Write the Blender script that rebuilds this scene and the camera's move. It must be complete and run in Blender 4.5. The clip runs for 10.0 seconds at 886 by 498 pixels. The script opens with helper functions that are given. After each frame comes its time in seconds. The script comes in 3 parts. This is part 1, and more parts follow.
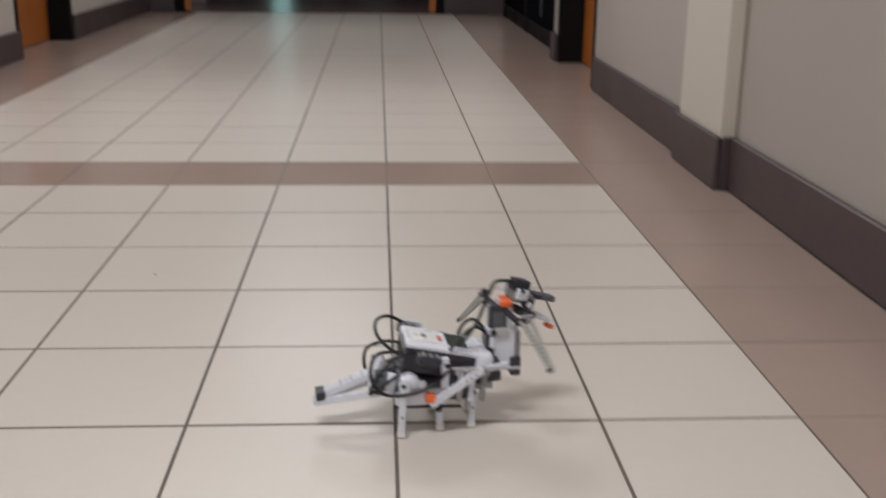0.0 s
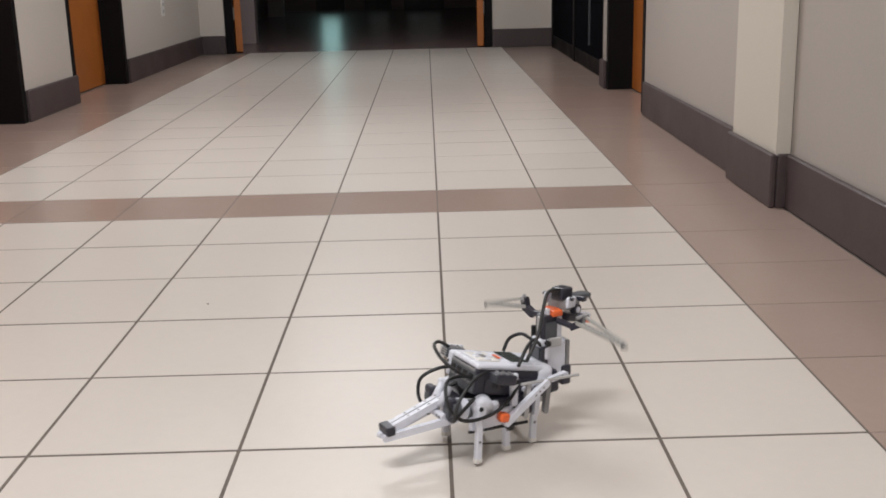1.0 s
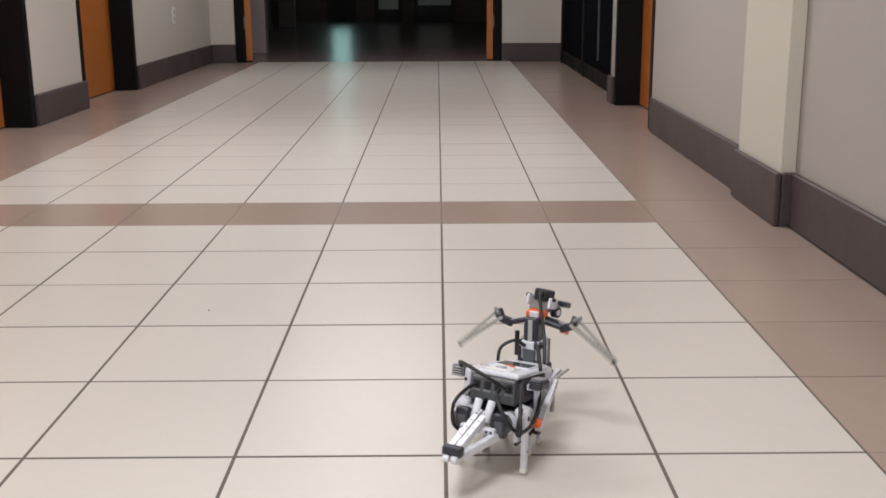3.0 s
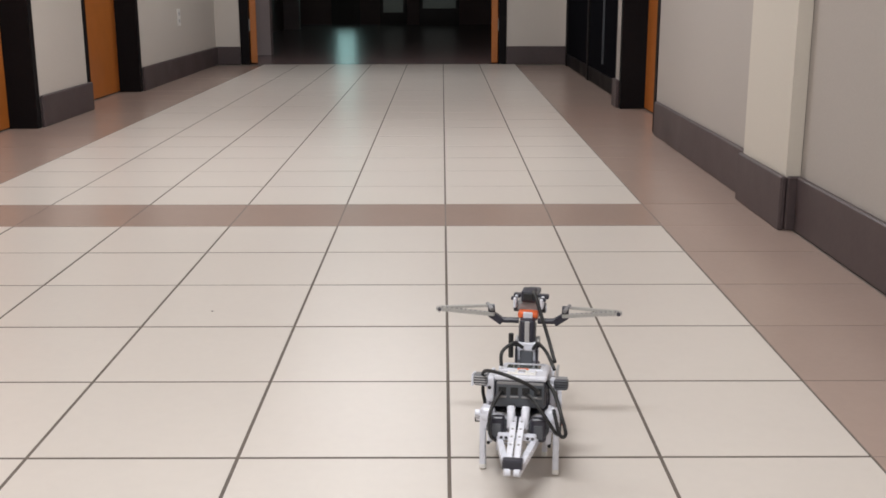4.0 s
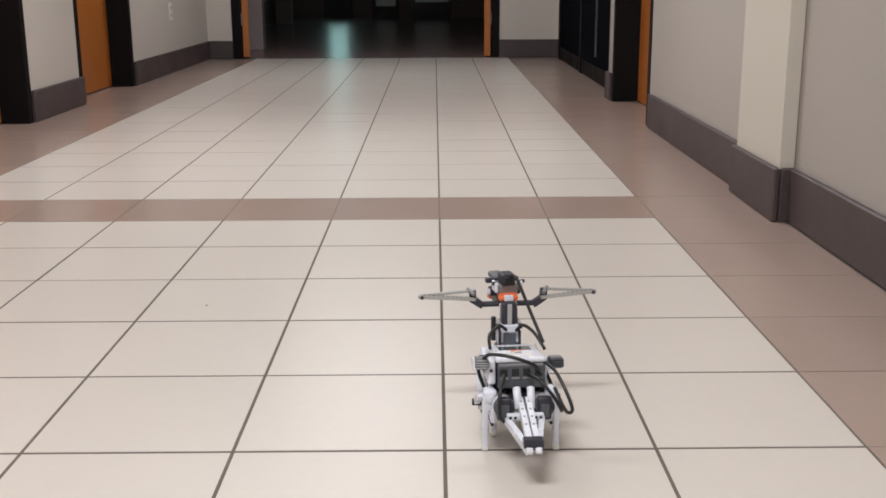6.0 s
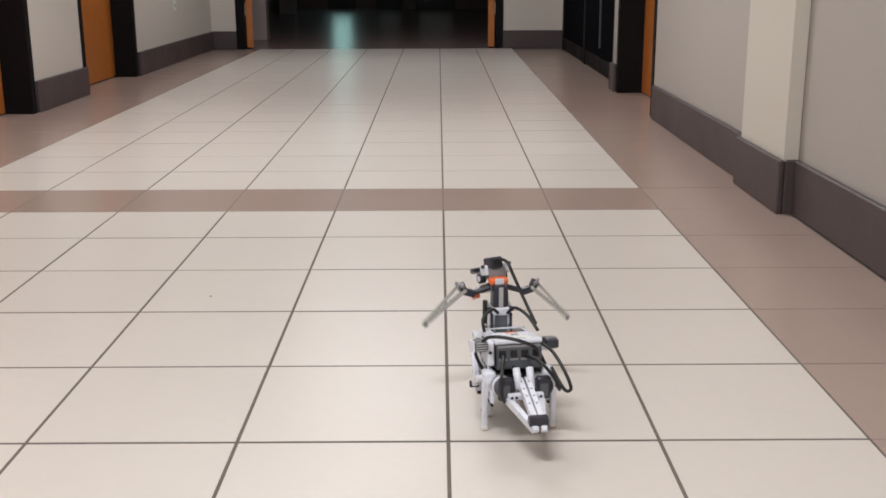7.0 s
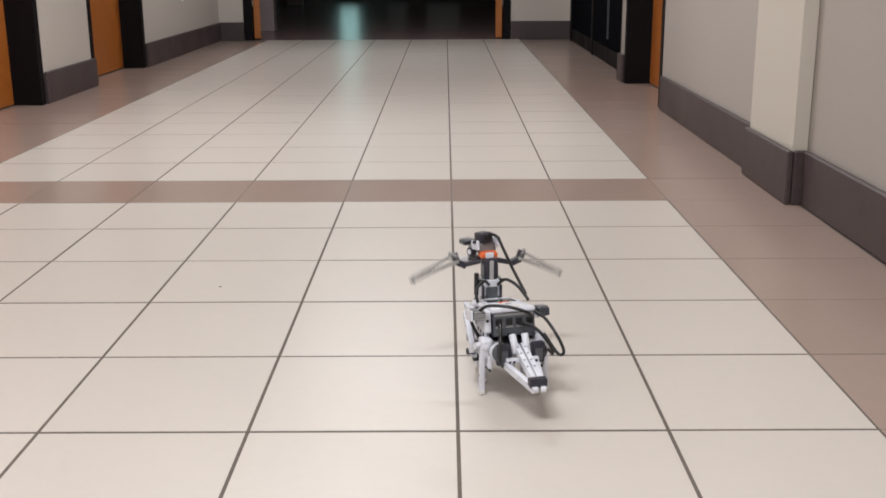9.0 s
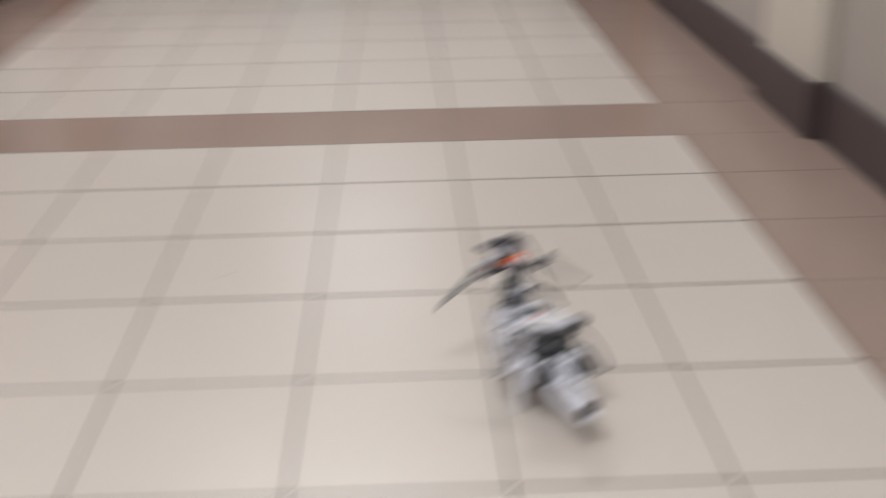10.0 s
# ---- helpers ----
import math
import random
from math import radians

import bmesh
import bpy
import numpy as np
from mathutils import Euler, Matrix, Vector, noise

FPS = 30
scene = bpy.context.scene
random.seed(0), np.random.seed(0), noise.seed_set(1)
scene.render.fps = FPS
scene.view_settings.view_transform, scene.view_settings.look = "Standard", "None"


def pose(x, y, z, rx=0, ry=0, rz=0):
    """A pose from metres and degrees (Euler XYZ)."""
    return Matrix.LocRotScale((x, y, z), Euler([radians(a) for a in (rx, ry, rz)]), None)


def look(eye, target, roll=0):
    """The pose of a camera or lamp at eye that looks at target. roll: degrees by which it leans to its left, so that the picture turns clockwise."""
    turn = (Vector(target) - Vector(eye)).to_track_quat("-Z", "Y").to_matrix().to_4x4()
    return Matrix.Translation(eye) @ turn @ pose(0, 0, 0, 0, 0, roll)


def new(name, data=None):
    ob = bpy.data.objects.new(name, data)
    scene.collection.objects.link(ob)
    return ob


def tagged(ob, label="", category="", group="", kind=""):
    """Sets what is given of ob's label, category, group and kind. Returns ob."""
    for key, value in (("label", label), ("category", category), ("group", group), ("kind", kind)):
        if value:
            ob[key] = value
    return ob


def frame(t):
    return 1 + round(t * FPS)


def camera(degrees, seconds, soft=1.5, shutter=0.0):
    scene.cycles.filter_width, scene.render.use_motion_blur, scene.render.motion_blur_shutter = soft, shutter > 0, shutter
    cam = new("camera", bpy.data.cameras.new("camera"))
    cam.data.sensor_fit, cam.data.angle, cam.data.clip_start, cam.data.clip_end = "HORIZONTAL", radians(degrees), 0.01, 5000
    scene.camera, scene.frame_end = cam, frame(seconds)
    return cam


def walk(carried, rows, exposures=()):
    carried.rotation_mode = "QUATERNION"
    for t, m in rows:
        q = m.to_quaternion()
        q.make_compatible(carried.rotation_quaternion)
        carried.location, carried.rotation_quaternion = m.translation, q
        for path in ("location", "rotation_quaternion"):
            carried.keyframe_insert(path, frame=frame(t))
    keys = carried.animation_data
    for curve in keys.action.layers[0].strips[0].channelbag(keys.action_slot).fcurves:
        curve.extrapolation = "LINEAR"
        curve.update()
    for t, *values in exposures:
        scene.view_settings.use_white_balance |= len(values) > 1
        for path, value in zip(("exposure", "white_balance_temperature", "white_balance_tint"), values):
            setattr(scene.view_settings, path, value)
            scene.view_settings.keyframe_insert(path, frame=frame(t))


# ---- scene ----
cam = camera(44.9, 10.0, soft=1.65, shutter=0.9)
PATH = [
    (0, (-0.023, -1.442, 0.7), (0.096, 0.47, 0.126), 0.8),
    (0.033, (-0.023, -1.439, 0.696), (0.0915, 0.476, 0.131), 0.9),
    (0.1, (-0.023, -1.432, 0.687), (0.095, 0.49, 0.145), 1.1),
    (0.2, (-0.028, -1.436, 0.682), (0.068, 0.496, 0.174), 0.6),
    (0.5, (-0.023, -1.432, 0.67), (0.006, 0.506, 0.177), -0.5),
    (1, (-0.017, -1.43, 0.669), (0.002, 0.504, 0.16), -1.4),
    (1.5, (-0.01, -1.428, 0.665), (0.012, 0.504, 0.151), -0.9),
    (2, (-0.011, -1.431, 0.665), (-0.01, 0.506, 0.168), -0.8),
    (2.5, (-0.008, -1.432, 0.666), (0.003, 0.508, 0.177), -0.4),
    (4, (-0.009, -1.429, 0.663), (-0.008, 0.512, 0.183), -0.1),
    (4.5, (-0.01, -1.429, 0.661), (-0.011, 0.513, 0.183), -0.2),
    (5, (-0.009, -1.429, 0.661), (-0.002, 0.512, 0.179), -0.3),
    (5.5, (-0.01, -1.427, 0.66), (0.004, 0.513, 0.176), -0.3),
    (7, (-0.012, -1.427, 0.661), (-0.005, 0.507, 0.154), -0.2),
    (7.5, (-0.013, -1.429, 0.661), (-0.01, 0.505, 0.152), -0.2),
    (8, (-0.013, -1.427, 0.66), (-0.012, 0.505, 0.146), -0.2),
    (8.5, (-0.013, -1.427, 0.659), (-0.014, 0.504, 0.14), -0.2),
    (9, (-0.016, -1.431, 0.661), (-0.022, 0.5, 0.138), -0.3),
    (9.2, (-0.011, -1.435, 0.67), (-0.02, 0.48, 0.091), 0.7),
    (9.3, (-0.028, -1.411, 0.673), (-0.014, 0.5, 0.084), 1.4),
    (9.5, (-0.059, -1.389, 0.705), (-0.036, 0.509, 0.076), 1.8),
    (9.7, (-0.101, -1.336, 0.736), (-0.113, 0.533, 0.024), 0.6),
    (9.8, (-0.128, -1.286, 0.776), (-0.1, 0.567, 0.025), 0.3),
    (9.9, (-0.153, -1.232, 0.816), (-0.097, 0.609, 0.038), -0.7),
    (9.967, (-0.141, -1.228, 0.858), (-0.102, 0.600, 0.078), -1.0),
    (10, (-0.133, -1.197, 0.88), (-0.065, 0.633, 0.078), -0.9),
]
walk(cam, [(t, look(eye, target, roll)) for t, eye, target, roll in PATH],
     [(0, -0.40), (0.2, -0.30), (0.5, -0.14), (1.0, -0.04), (1.5, 0.0), (5, 0.035), (9.2, 0.06), (9.6, -0.04), (10, -0.23)])

# ---- world and light ----
world = bpy.data.worlds.new("night")
world.use_nodes = True
world.node_tree.nodes["Background"].inputs[0].default_value = (0.02, 0.025, 0.03, 1)
world.node_tree.nodes["Background"].inputs[1].default_value = 0.3
scene.world = world
scene.view_settings.exposure = 0.0

LIGHTS = [(-0.48, -4.6, 46), (-0.48, -1.0, 50), (-0.48, 2.6, 45), (-0.48, 6.1, 21)]
CEIL = 2.6
for lx, ly, watts in LIGHTS:
    lamp = bpy.data.lights.new("ceiling_light_glow", "AREA")
    lamp.shape, lamp.size, lamp.size_y, lamp.energy = "RECTANGLE", 1.1, 0.3, watts
    lamp.color = (0.975, 0.985, 1.0)
    new("ceiling_light_glow", lamp).matrix_world = pose(lx, ly, CEIL - 0.075)


# ---- materials ----
def material(name, colour, rough=0.5, metal=0.0, vary=0.08, grain=40.0, bump=0.0, coarse=3.0, emit=None, strength=0.0,
             per_object=0.0, spec=0.5, even=False):
    """Principled material with colour variation at two scales and an optional fine relief."""
    m = bpy.data.materials.new(name)
    m.use_nodes = True
    nt = m.node_tree
    b = nt.nodes["Principled BSDF"]
    b.inputs["Roughness"].default_value = rough
    b.inputs["Metallic"].default_value = metal
    b.inputs["Specular IOR Level"].default_value = spec
    co = nt.nodes.new("ShaderNodeTexCoord")
    n1, n2 = nt.nodes.new("ShaderNodeTexNoise"), nt.nodes.new("ShaderNodeTexNoise")
    n1.inputs["Scale"].default_value, n2.inputs["Scale"].default_value = grain, coarse
    n1.inputs["Detail"].default_value, n2.inputs["Detail"].default_value = 4, 5
    add = nt.nodes.new("ShaderNodeMath")
    add.operation = "ADD"
    vec = co.outputs["Object"]
    if per_object:
        info = nt.nodes.new("ShaderNodeObjectInfo")
        off = nt.nodes.new("ShaderNodeVectorMath")
        off.operation = "MULTIPLY_ADD"
        off.inputs[1].default_value = (17, 31, 5)
        comb = nt.nodes.new("ShaderNodeCombineXYZ")
        for k in range(3):
            nt.links.new(info.outputs["Random"], comb.inputs[k])
        nt.links.new(comb.outputs[0], off.inputs[0])
        nt.links.new(vec, off.inputs[2])
        vec = off.outputs[0]
    for n in (n1, n2):
        nt.links.new(vec, n.inputs["Vector"])
    nt.links.new(n1.outputs["Fac"], add.inputs[0])
    nt.links.new(n2.outputs["Fac"], add.inputs[1])
    fac = add.outputs[0]
    if per_object:
        mix = nt.nodes.new("ShaderNodeMath")
        mix.operation = "MULTIPLY_ADD"
        mix.inputs[1].default_value = per_object
        nt.links.new(info.outputs["Random"], mix.inputs[0])
        nt.links.new(fac, mix.inputs[2])
        fac = mix.outputs[0]
    ramp = nt.nodes.new("ShaderNodeMapRange")
    ramp.inputs["From Min"].default_value, ramp.inputs["From Max"].default_value = 0.6, 1.4 + per_object
    ramp.inputs["To Min"].default_value, ramp.inputs["To Max"].default_value = 1 - vary, 1 + vary
    nt.links.new(fac, ramp.inputs["Value"])
    mul = nt.nodes.new("ShaderNodeVectorMath")
    mul.operation = "SCALE"
    mul.inputs[0].default_value = colour
    nt.links.new(ramp.outputs[0], mul.inputs["Scale"])
    nt.links.new(mul.outputs[0], b.inputs["Base Color"])
    r2 = nt.nodes.new("ShaderNodeMapRange")
    r2.inputs["From Min"].default_value, r2.inputs["From Max"].default_value = 0.3, 0.7
    r2.inputs["To Min"].default_value, r2.inputs["To Max"].default_value = max(rough - 0.08, 0.02), rough + 0.08
    if not even:
        nt.links.new(n2.outputs["Fac"], r2.inputs["Value"])
        nt.links.new(r2.outputs[0], b.inputs["Roughness"])
    if bump:
        bp = nt.nodes.new("ShaderNodeBump")
        bp.inputs["Strength"].default_value = bump
        bp.inputs["Distance"].default_value = 0.002
        nt.links.new(n1.outputs["Fac"], bp.inputs["Height"])
        nt.links.new(bp.outputs[0], b.inputs["Normal"])
    if emit:
        b.inputs["Emission Color"].default_value = (*emit, 1)
        b.inputs["Emission Strength"].default_value = strength
    return m


M_TILE = material("beige_tile", (0.593, 0.541, 0.497), 0.30, vary=0.035, grain=55, coarse=5, per_object=0.5, spec=0.4, even=True)
M_BROWN = material("brown_tile", (0.342, 0.255, 0.217), 0.23, vary=0.05, grain=60, coarse=6, per_object=0.5, spec=0.4, even=True)
M_GROUT = material("grout", (0.125, 0.102, 0.087), 0.85, vary=0.25, grain=90, coarse=4)
# the east wall's weaker light is put into this darker wall colour
M_WALL_EAST = material("wall_paint_dimmed", (0.408, 0.371, 0.343), 0.6, vary=0.05, grain=180, coarse=1.6, bump=0.15)
M_WALL = material("wall_paint", (0.565, 0.517, 0.470), 0.6, vary=0.05, grain=180, coarse=1.6, bump=0.15)
M_PILLAR = material("pillar_paint", (0.60, 0.555, 0.49), 0.5, vary=0.03, grain=220, coarse=1.2, bump=0.1)
M_BASE = material("rubber_base", (0.072, 0.053, 0.055), 0.45, vary=0.15, grain=60, coarse=3)
M_FRAME = material("black_steel", (0.0075, 0.0065, 0.0075), 0.5, vary=0.2, grain=80, coarse=3, spec=0.10)
M_WOOD = material("orange_wood", (0.42, 0.132, 0.024), 0.42, vary=0.10, grain=12, coarse=2)
M_CEIL = material("ceiling_tile", (0.7, 0.68, 0.64), 0.9, vary=0.05, grain=150, coarse=2, bump=0.3)
M_GLASSDARK = material("dark_glass", (0.008, 0.008, 0.010), 0.6, vary=0.1, spec=0.0)
M_LIGHT = material("light_diffuser", (0.8, 0.8, 0.78), 0.5, emit=(0.97, 0.985, 1.0), strength=6.0)
M_STEEL = material("brushed_steel", (0.45, 0.44, 0.43), 0.35, metal=1.0, vary=0.08)
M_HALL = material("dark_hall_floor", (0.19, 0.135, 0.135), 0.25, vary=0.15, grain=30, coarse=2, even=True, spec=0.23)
# the hall's lack of light is put into this dark wall colour
M_HALLWALL = material("hall_paint_dimmed", (0.24, 0.17, 0.16), 0.6, vary=0.05, grain=150, coarse=1)
M_GLOW = material("glazed_exit", (0.1, 0.12, 0.12), 0.3, emit=(0.46, 0.80, 0.78), strength=1.7)
M_DIM = material("dim_pane", (0.2, 0.22, 0.2), 0.2, emit=(0.6, 0.75, 0.68), strength=0.016)
M_HALLDOOR = material("dark_door", (0.06, 0.05, 0.048), 0.5, vary=0.1)
M_PALE = material("pale_grey_paint", (0.36, 0.30, 0.30), 0.55, vary=0.08, grain=90, coarse=2)
M_PLATE = material("outlet_plate", (0.75, 0.73, 0.7), 0.35, vary=0.02)
M_WHITE = material("white_plastic", (0.69, 0.70, 0.77), 0.3, vary=0.03, grain=90, coarse=20)
M_GREY = material("grey_plastic", (0.23, 0.225, 0.23), 0.35, vary=0.06, grain=90, coarse=20)
M_MOTOR = material("motor_plastic", (0.082, 0.088, 0.100), 0.35, vary=0.08, grain=90, coarse=20)
M_LIGHTGREY = material("light_grey_plastic", (0.42, 0.41, 0.41), 0.35, vary=0.05, grain=90, coarse=20)
M_DARK = material("dark_plastic", (0.027, 0.026, 0.039), 0.35, vary=0.12, grain=90, coarse=20)
M_BLACK = material("black_rubber", (0.012, 0.012, 0.013), 0.45, vary=0.15, grain=90, coarse=20)
M_RED = material("red_plastic", (0.78, 0.145, 0.04), 0.35, vary=0.05, grain=90, coarse=20)
M_SCREEN = material("grey_screen", (0.06, 0.07, 0.065), 0.15, vary=0.05)
M_BLADE = material("pale_blade", (0.38, 0.37, 0.35), 0.4, vary=0.06, grain=120, coarse=30)


# ---- mesh helpers ----
def add_box(bm, c, s, bevel=0.0, m=None, seg=1):
    """A box of size s round c, bevelled, turned by m."""
    mm = (m or Matrix.Identity(4)) @ Matrix.Translation(c) @ Matrix.Diagonal((*s, 1))
    vs = bmesh.ops.create_cube(bm, size=1.0, matrix=mm)["verts"]
    if bevel:
        es = list({e for v in vs for e in v.link_edges})
        bmesh.ops.bevel(bm, geom=es, offset=bevel, segments=seg, affect="EDGES", profile=0.5)
    return bm


def add_cyl(bm, a, b, r, n=14, r2=None):
    """A closed cylinder or cone from a to b."""
    a, b = Vector(a), Vector(b)
    q = (b - a).to_track_quat("Z", "Y").to_matrix().to_4x4()
    bmesh.ops.create_cone(bm, cap_ends=True, segments=n, radius1=r, radius2=r if r2 is None else r2, depth=(b - a).length,
                          matrix=Matrix.Translation((a + b) / 2) @ q)
    return bm


def add_tube(bm, pts, r, n=8, steps=6):
    """A round cable along a smooth line through pts."""
    P = [Vector(p) for p in pts]
    line = []
    for k in range(len(P) - 1):
        p0, p1, p2, p3 = P[max(k - 1, 0)], P[k], P[k + 1], P[min(k + 2, len(P) - 1)]
        for s in range(steps):
            u = s / steps
            line.append(0.5 * (2 * p1 + (p2 - p0) * u + (2 * p0 - 5 * p1 + 4 * p2 - p3) * u * u + (3 * p1 - p0 - 3 * p2 + p3) * u ** 3))
    line.append(P[-1])
    rings, up = [], Vector((0.3, 0.2, 1))
    for k, p in enumerate(line):
        d = (line[min(k + 1, len(line) - 1)] - line[max(k - 1, 0)]).normalized()
        side = d.cross(up)
        side = side.normalized() if side.length > 1e-4 else Vector((1, 0, 0))
        up = side.cross(d)
        rings.append([bm.verts.new(p + r * (math.cos(2 * math.pi * i / n) * side + math.sin(2 * math.pi * i / n) * up)) for i in range(n)])
    for a, b in zip(rings, rings[1:]):
        for i in range(n):
            bm.faces.new((a[i], a[(i + 1) % n], b[(i + 1) % n], b[i]))
    bm.faces.new(rings[0][::-1])
    bm.faces.new(rings[-1])
    return bm


def add_beam(bm, a, b, w=0.0075, h=0.0075, up=(0, 0, 1)):
    """A studless beam with round ends from a to b."""
    a, b = Vector(a), Vector(b)
    d = (b - a).normalized()
    side = d.cross(Vector(up)).normalized()
    u = side.cross(d)
    basis = Matrix((d, u, side)).transposed().to_4x4()
    L = (b - a).length
    mm = Matrix.Translation(a) @ basis
    out, n = [], 7
    for k in range(n):
        t = math.pi / 2 + math.pi * k / (n - 1)
        out.append((math.cos(t) * h / 2, math.sin(t) * h / 2))
    for k in range(n):
        t = -math.pi / 2 + math.pi * k / (n - 1)
        out.append((L + math.cos(t) * h / 2, math.sin(t) * h / 2))
    lo = [bm.verts.new(mm @ Vector((x, y, -w / 2))) for x, y in out]
    hi = [bm.verts.new(mm @ Vector((x, y, w / 2))) for x, y in out]
    bm.faces.new(lo[::-1])
    bm.faces.new(hi)
    m = len(out)
    for k in range(m):
        bm.faces.new((lo[k], lo[(k + 1) % m], hi[(k + 1) % m], hi[k]))
    return bm


def pin_holes(a, b, w=0.0075, up=(0, 0, 1), r=0.0024):
    """The dark pin holes of a beam from a to b, as short discs standing just proud of both faces."""
    bm = bmesh.new()
    a, b = Vector(a), Vector(b)
    d = (b - a).normalized()
    side = d.cross(Vector(up)).normalized()
    L = (b - a).length
    for k in range(int(L / 0.008) + 1):
        p = a + d * min(k * 0.008, L)
        add_cyl(bm, p - side * (w / 2 + 0.0003), p + side * (w / 2 + 0.0003), r, 8)
    return bm


def mesh_of(name, bm, mat, smooth=False):
    bmesh.ops.recalc_face_normals(bm, faces=bm.faces)
    me = bpy.data.meshes.new(name)
    bm.to_mesh(me)
    bm.free()
    me.materials.append(mat)
    if smooth:
        for p in me.polygons:
            p.use_smooth = True
    return me


def part(name, bm, mat, parent, label="", smooth=False):
    ob = new(name, mesh_of(name, bm, mat, smooth))
    ob.parent = parent
    if label:
        ob["label"] = label
    return ob


def structure(name, bm, mat, label, category):
    return tagged(new(name, mesh_of(name, bm, mat)), label, category, kind="structure")


def thing(name, label, category, group=""):
    return tagged(new(name), label, category, group)


def box_between(x0, x1, y0, y1, z0, z1, bevel=0.0, bm=None):
    bm = bm or bmesh.new()
    return add_box(bm, ((x0 + x1) / 2, (y0 + y1) / 2, (z0 + z1) / 2), (x1 - x0, y1 - y0, z1 - z0), bevel)


# ---- large structure ----
TILE, JOINT, JOINT_Y = 0.305, 0.0055, 0.0067
XL, XR = -1.925, 0.962          # wall faces
Y0, Y1 = -9.0, 7.8              # corridor from end to end
XA = 1.045                      # face of the alcove in the right wall
HALL = 17.0                     # end of the dark hall
BT, BH = 0.018, 0.15            # wall base: thickness and height
FT = -0.004

floor = structure("floor", box_between(XL - 0.3, XA + 0.3, Y0 - 0.2, Y1, -0.12, -0.0007), M_GROUT,
                  "corridor floor of glossy beige tiles with brown tile borders", "floor")
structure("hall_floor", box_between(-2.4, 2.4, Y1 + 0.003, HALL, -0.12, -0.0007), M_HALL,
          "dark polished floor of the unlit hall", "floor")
structure("ceiling", box_between(XL - 0.3, XA + 0.3, Y0 - 0.2, Y1 + 0.15, CEIL, CEIL + 0.1), M_CEIL, "white corridor ceiling", "ceiling")
structure("hall_ceiling", box_between(-2.5, 2.5, Y1 + 0.16, HALL + 0.1, CEIL, CEIL + 0.1), M_CEIL, "ceiling of the unlit hall", "ceiling")

DOOR_H, DEEP = 2.05, 0.13


def wall_run(name, x0, x1, y_list, label, paint=None):
    """A wall along y in stretches, with door openings between them, closed above by lintels."""
    bm = bmesh.new()
    for k, (a, b) in enumerate(y_list):
        box_between(x0, x1, a, b, 0, CEIL, bm=bm)
        if k + 1 < len(y_list):
            box_between(x0, x1, b, y_list[k + 1][0], DOOR_H, CEIL, bm=bm)
    return structure(name, bm, paint or M_WALL, label, "wall")


LEFT_RUNS = [(Y0, 2.62), (3.65, 4.45), (5.44, Y1)]
PX, PY0, PY1 = 0.934, 1.475, 1.90
XN = 0.976                      # face of the right wall before the pillar
wall_run("wall_west", XL - 0.16, XL, LEFT_RUNS, "off-white painted corridor wall with two doorways")
structure("wall_east_near", box_between(XN, XN + 0.286, Y0, PY1 - 0.001, 0, CEIL), M_WALL_EAST, "painted corridor wall beside a pillar, weaker light in its darker colour", "wall")
wall_run("wall_east", XR, XR + 0.30, [(PY1, 3.485), (4.44, 4.62)], "painted corridor wall with a doorway, weaker light in its darker colour", M_WALL_EAST)
wall_run("wall_alcove", XA, XA + 0.2, [(4.62, 4.90), (7.62, Y1)], "off-white wall of a shallow alcove")
structure("wall_south", box_between(XL - 0.16, XR + 0.3, Y0 - 0.15, Y0, 0, CEIL), M_WALL, "off-white end wall of the corridor", "wall")
OX0, OX1 = -1.715, 0.535
bm = box_between(XL - 0.16, OX0, Y1, Y1 + 0.15, 0, CEIL)
box_between(OX1, XA + 0.2, Y1, Y1 + 0.15, 0, CEIL, bm=bm)
box_between(OX0, OX1, Y1, Y1 + 0.15, 2.1, CEIL, bm=bm)
structure("wall_north", bm, M_WALL, "off-white wall round a wide doorway", "wall")
bm = box_between(-2.55, -2.4, Y1 + 0.15, HALL, 0, CEIL)
box_between(2.4, 2.55, Y1 + 0.15, HALL, 0, CEIL, bm=bm)
box_between(-2.55, 2.55, HALL, HALL + 0.15, 0, CEIL, bm=bm)
box_between(-2.55, -2.085, Y1 + 0.003, Y1 + 0.15, 0, CEIL, bm=bm)
box_between(1.263, 2.55, Y1 + 0.003, Y1 + 0.15, 0, CEIL, bm=bm)
structure("wall_hall", bm, M_HALLWALL, "painted walls of the unlit hall, the gloom put into their colour", "wall")

structure("pillar", box_between(PX, XN - 0.002, PY0, PY1, 0, CEIL), M_PILLAR, "cream painted flat pillar standing out of the wall", "pillar")


def base_strip(name, x0, x1, y0, y1):
    """A wall base with a rounded top edge."""
    bm = box_between(x0, x1, y0, y1, FT + 0.004, BH, 0.004)
    return structure(name, bm, M_BASE, "dark grey-brown rubber wall base", "baseboard")


for a, b in LEFT_RUNS:
    base_strip("baseboard", XL + 0.001, XL + BT, a + (0.045 if a > Y0 else 0), b - (0.003 if b < Y1 else 0.02))
base_strip("baseboard", XN - BT, XN - 0.001, Y0, PY0 - BT - 0.001)
base_strip("baseboard", XR - BT, XR - 0.001, PY1 + 0.001, 3.40)
base_strip("baseboard", XR - BT, XR - 0.001, 4.487, 4.62)
base_strip("baseboard", XR - BT, XA - 0.001, 4.621, 4.621 + BT)
base_strip("baseboard", XA - BT, XA - 0.001, 4.641, 4.88)
base_strip("baseboard", PX - BT, PX - 0.001, PY0 - BT, PY1 + 0.0005)
base_strip("baseboard", PX + 0.0005, XN - 0.003, PY0 - BT, PY0 - 0.001)
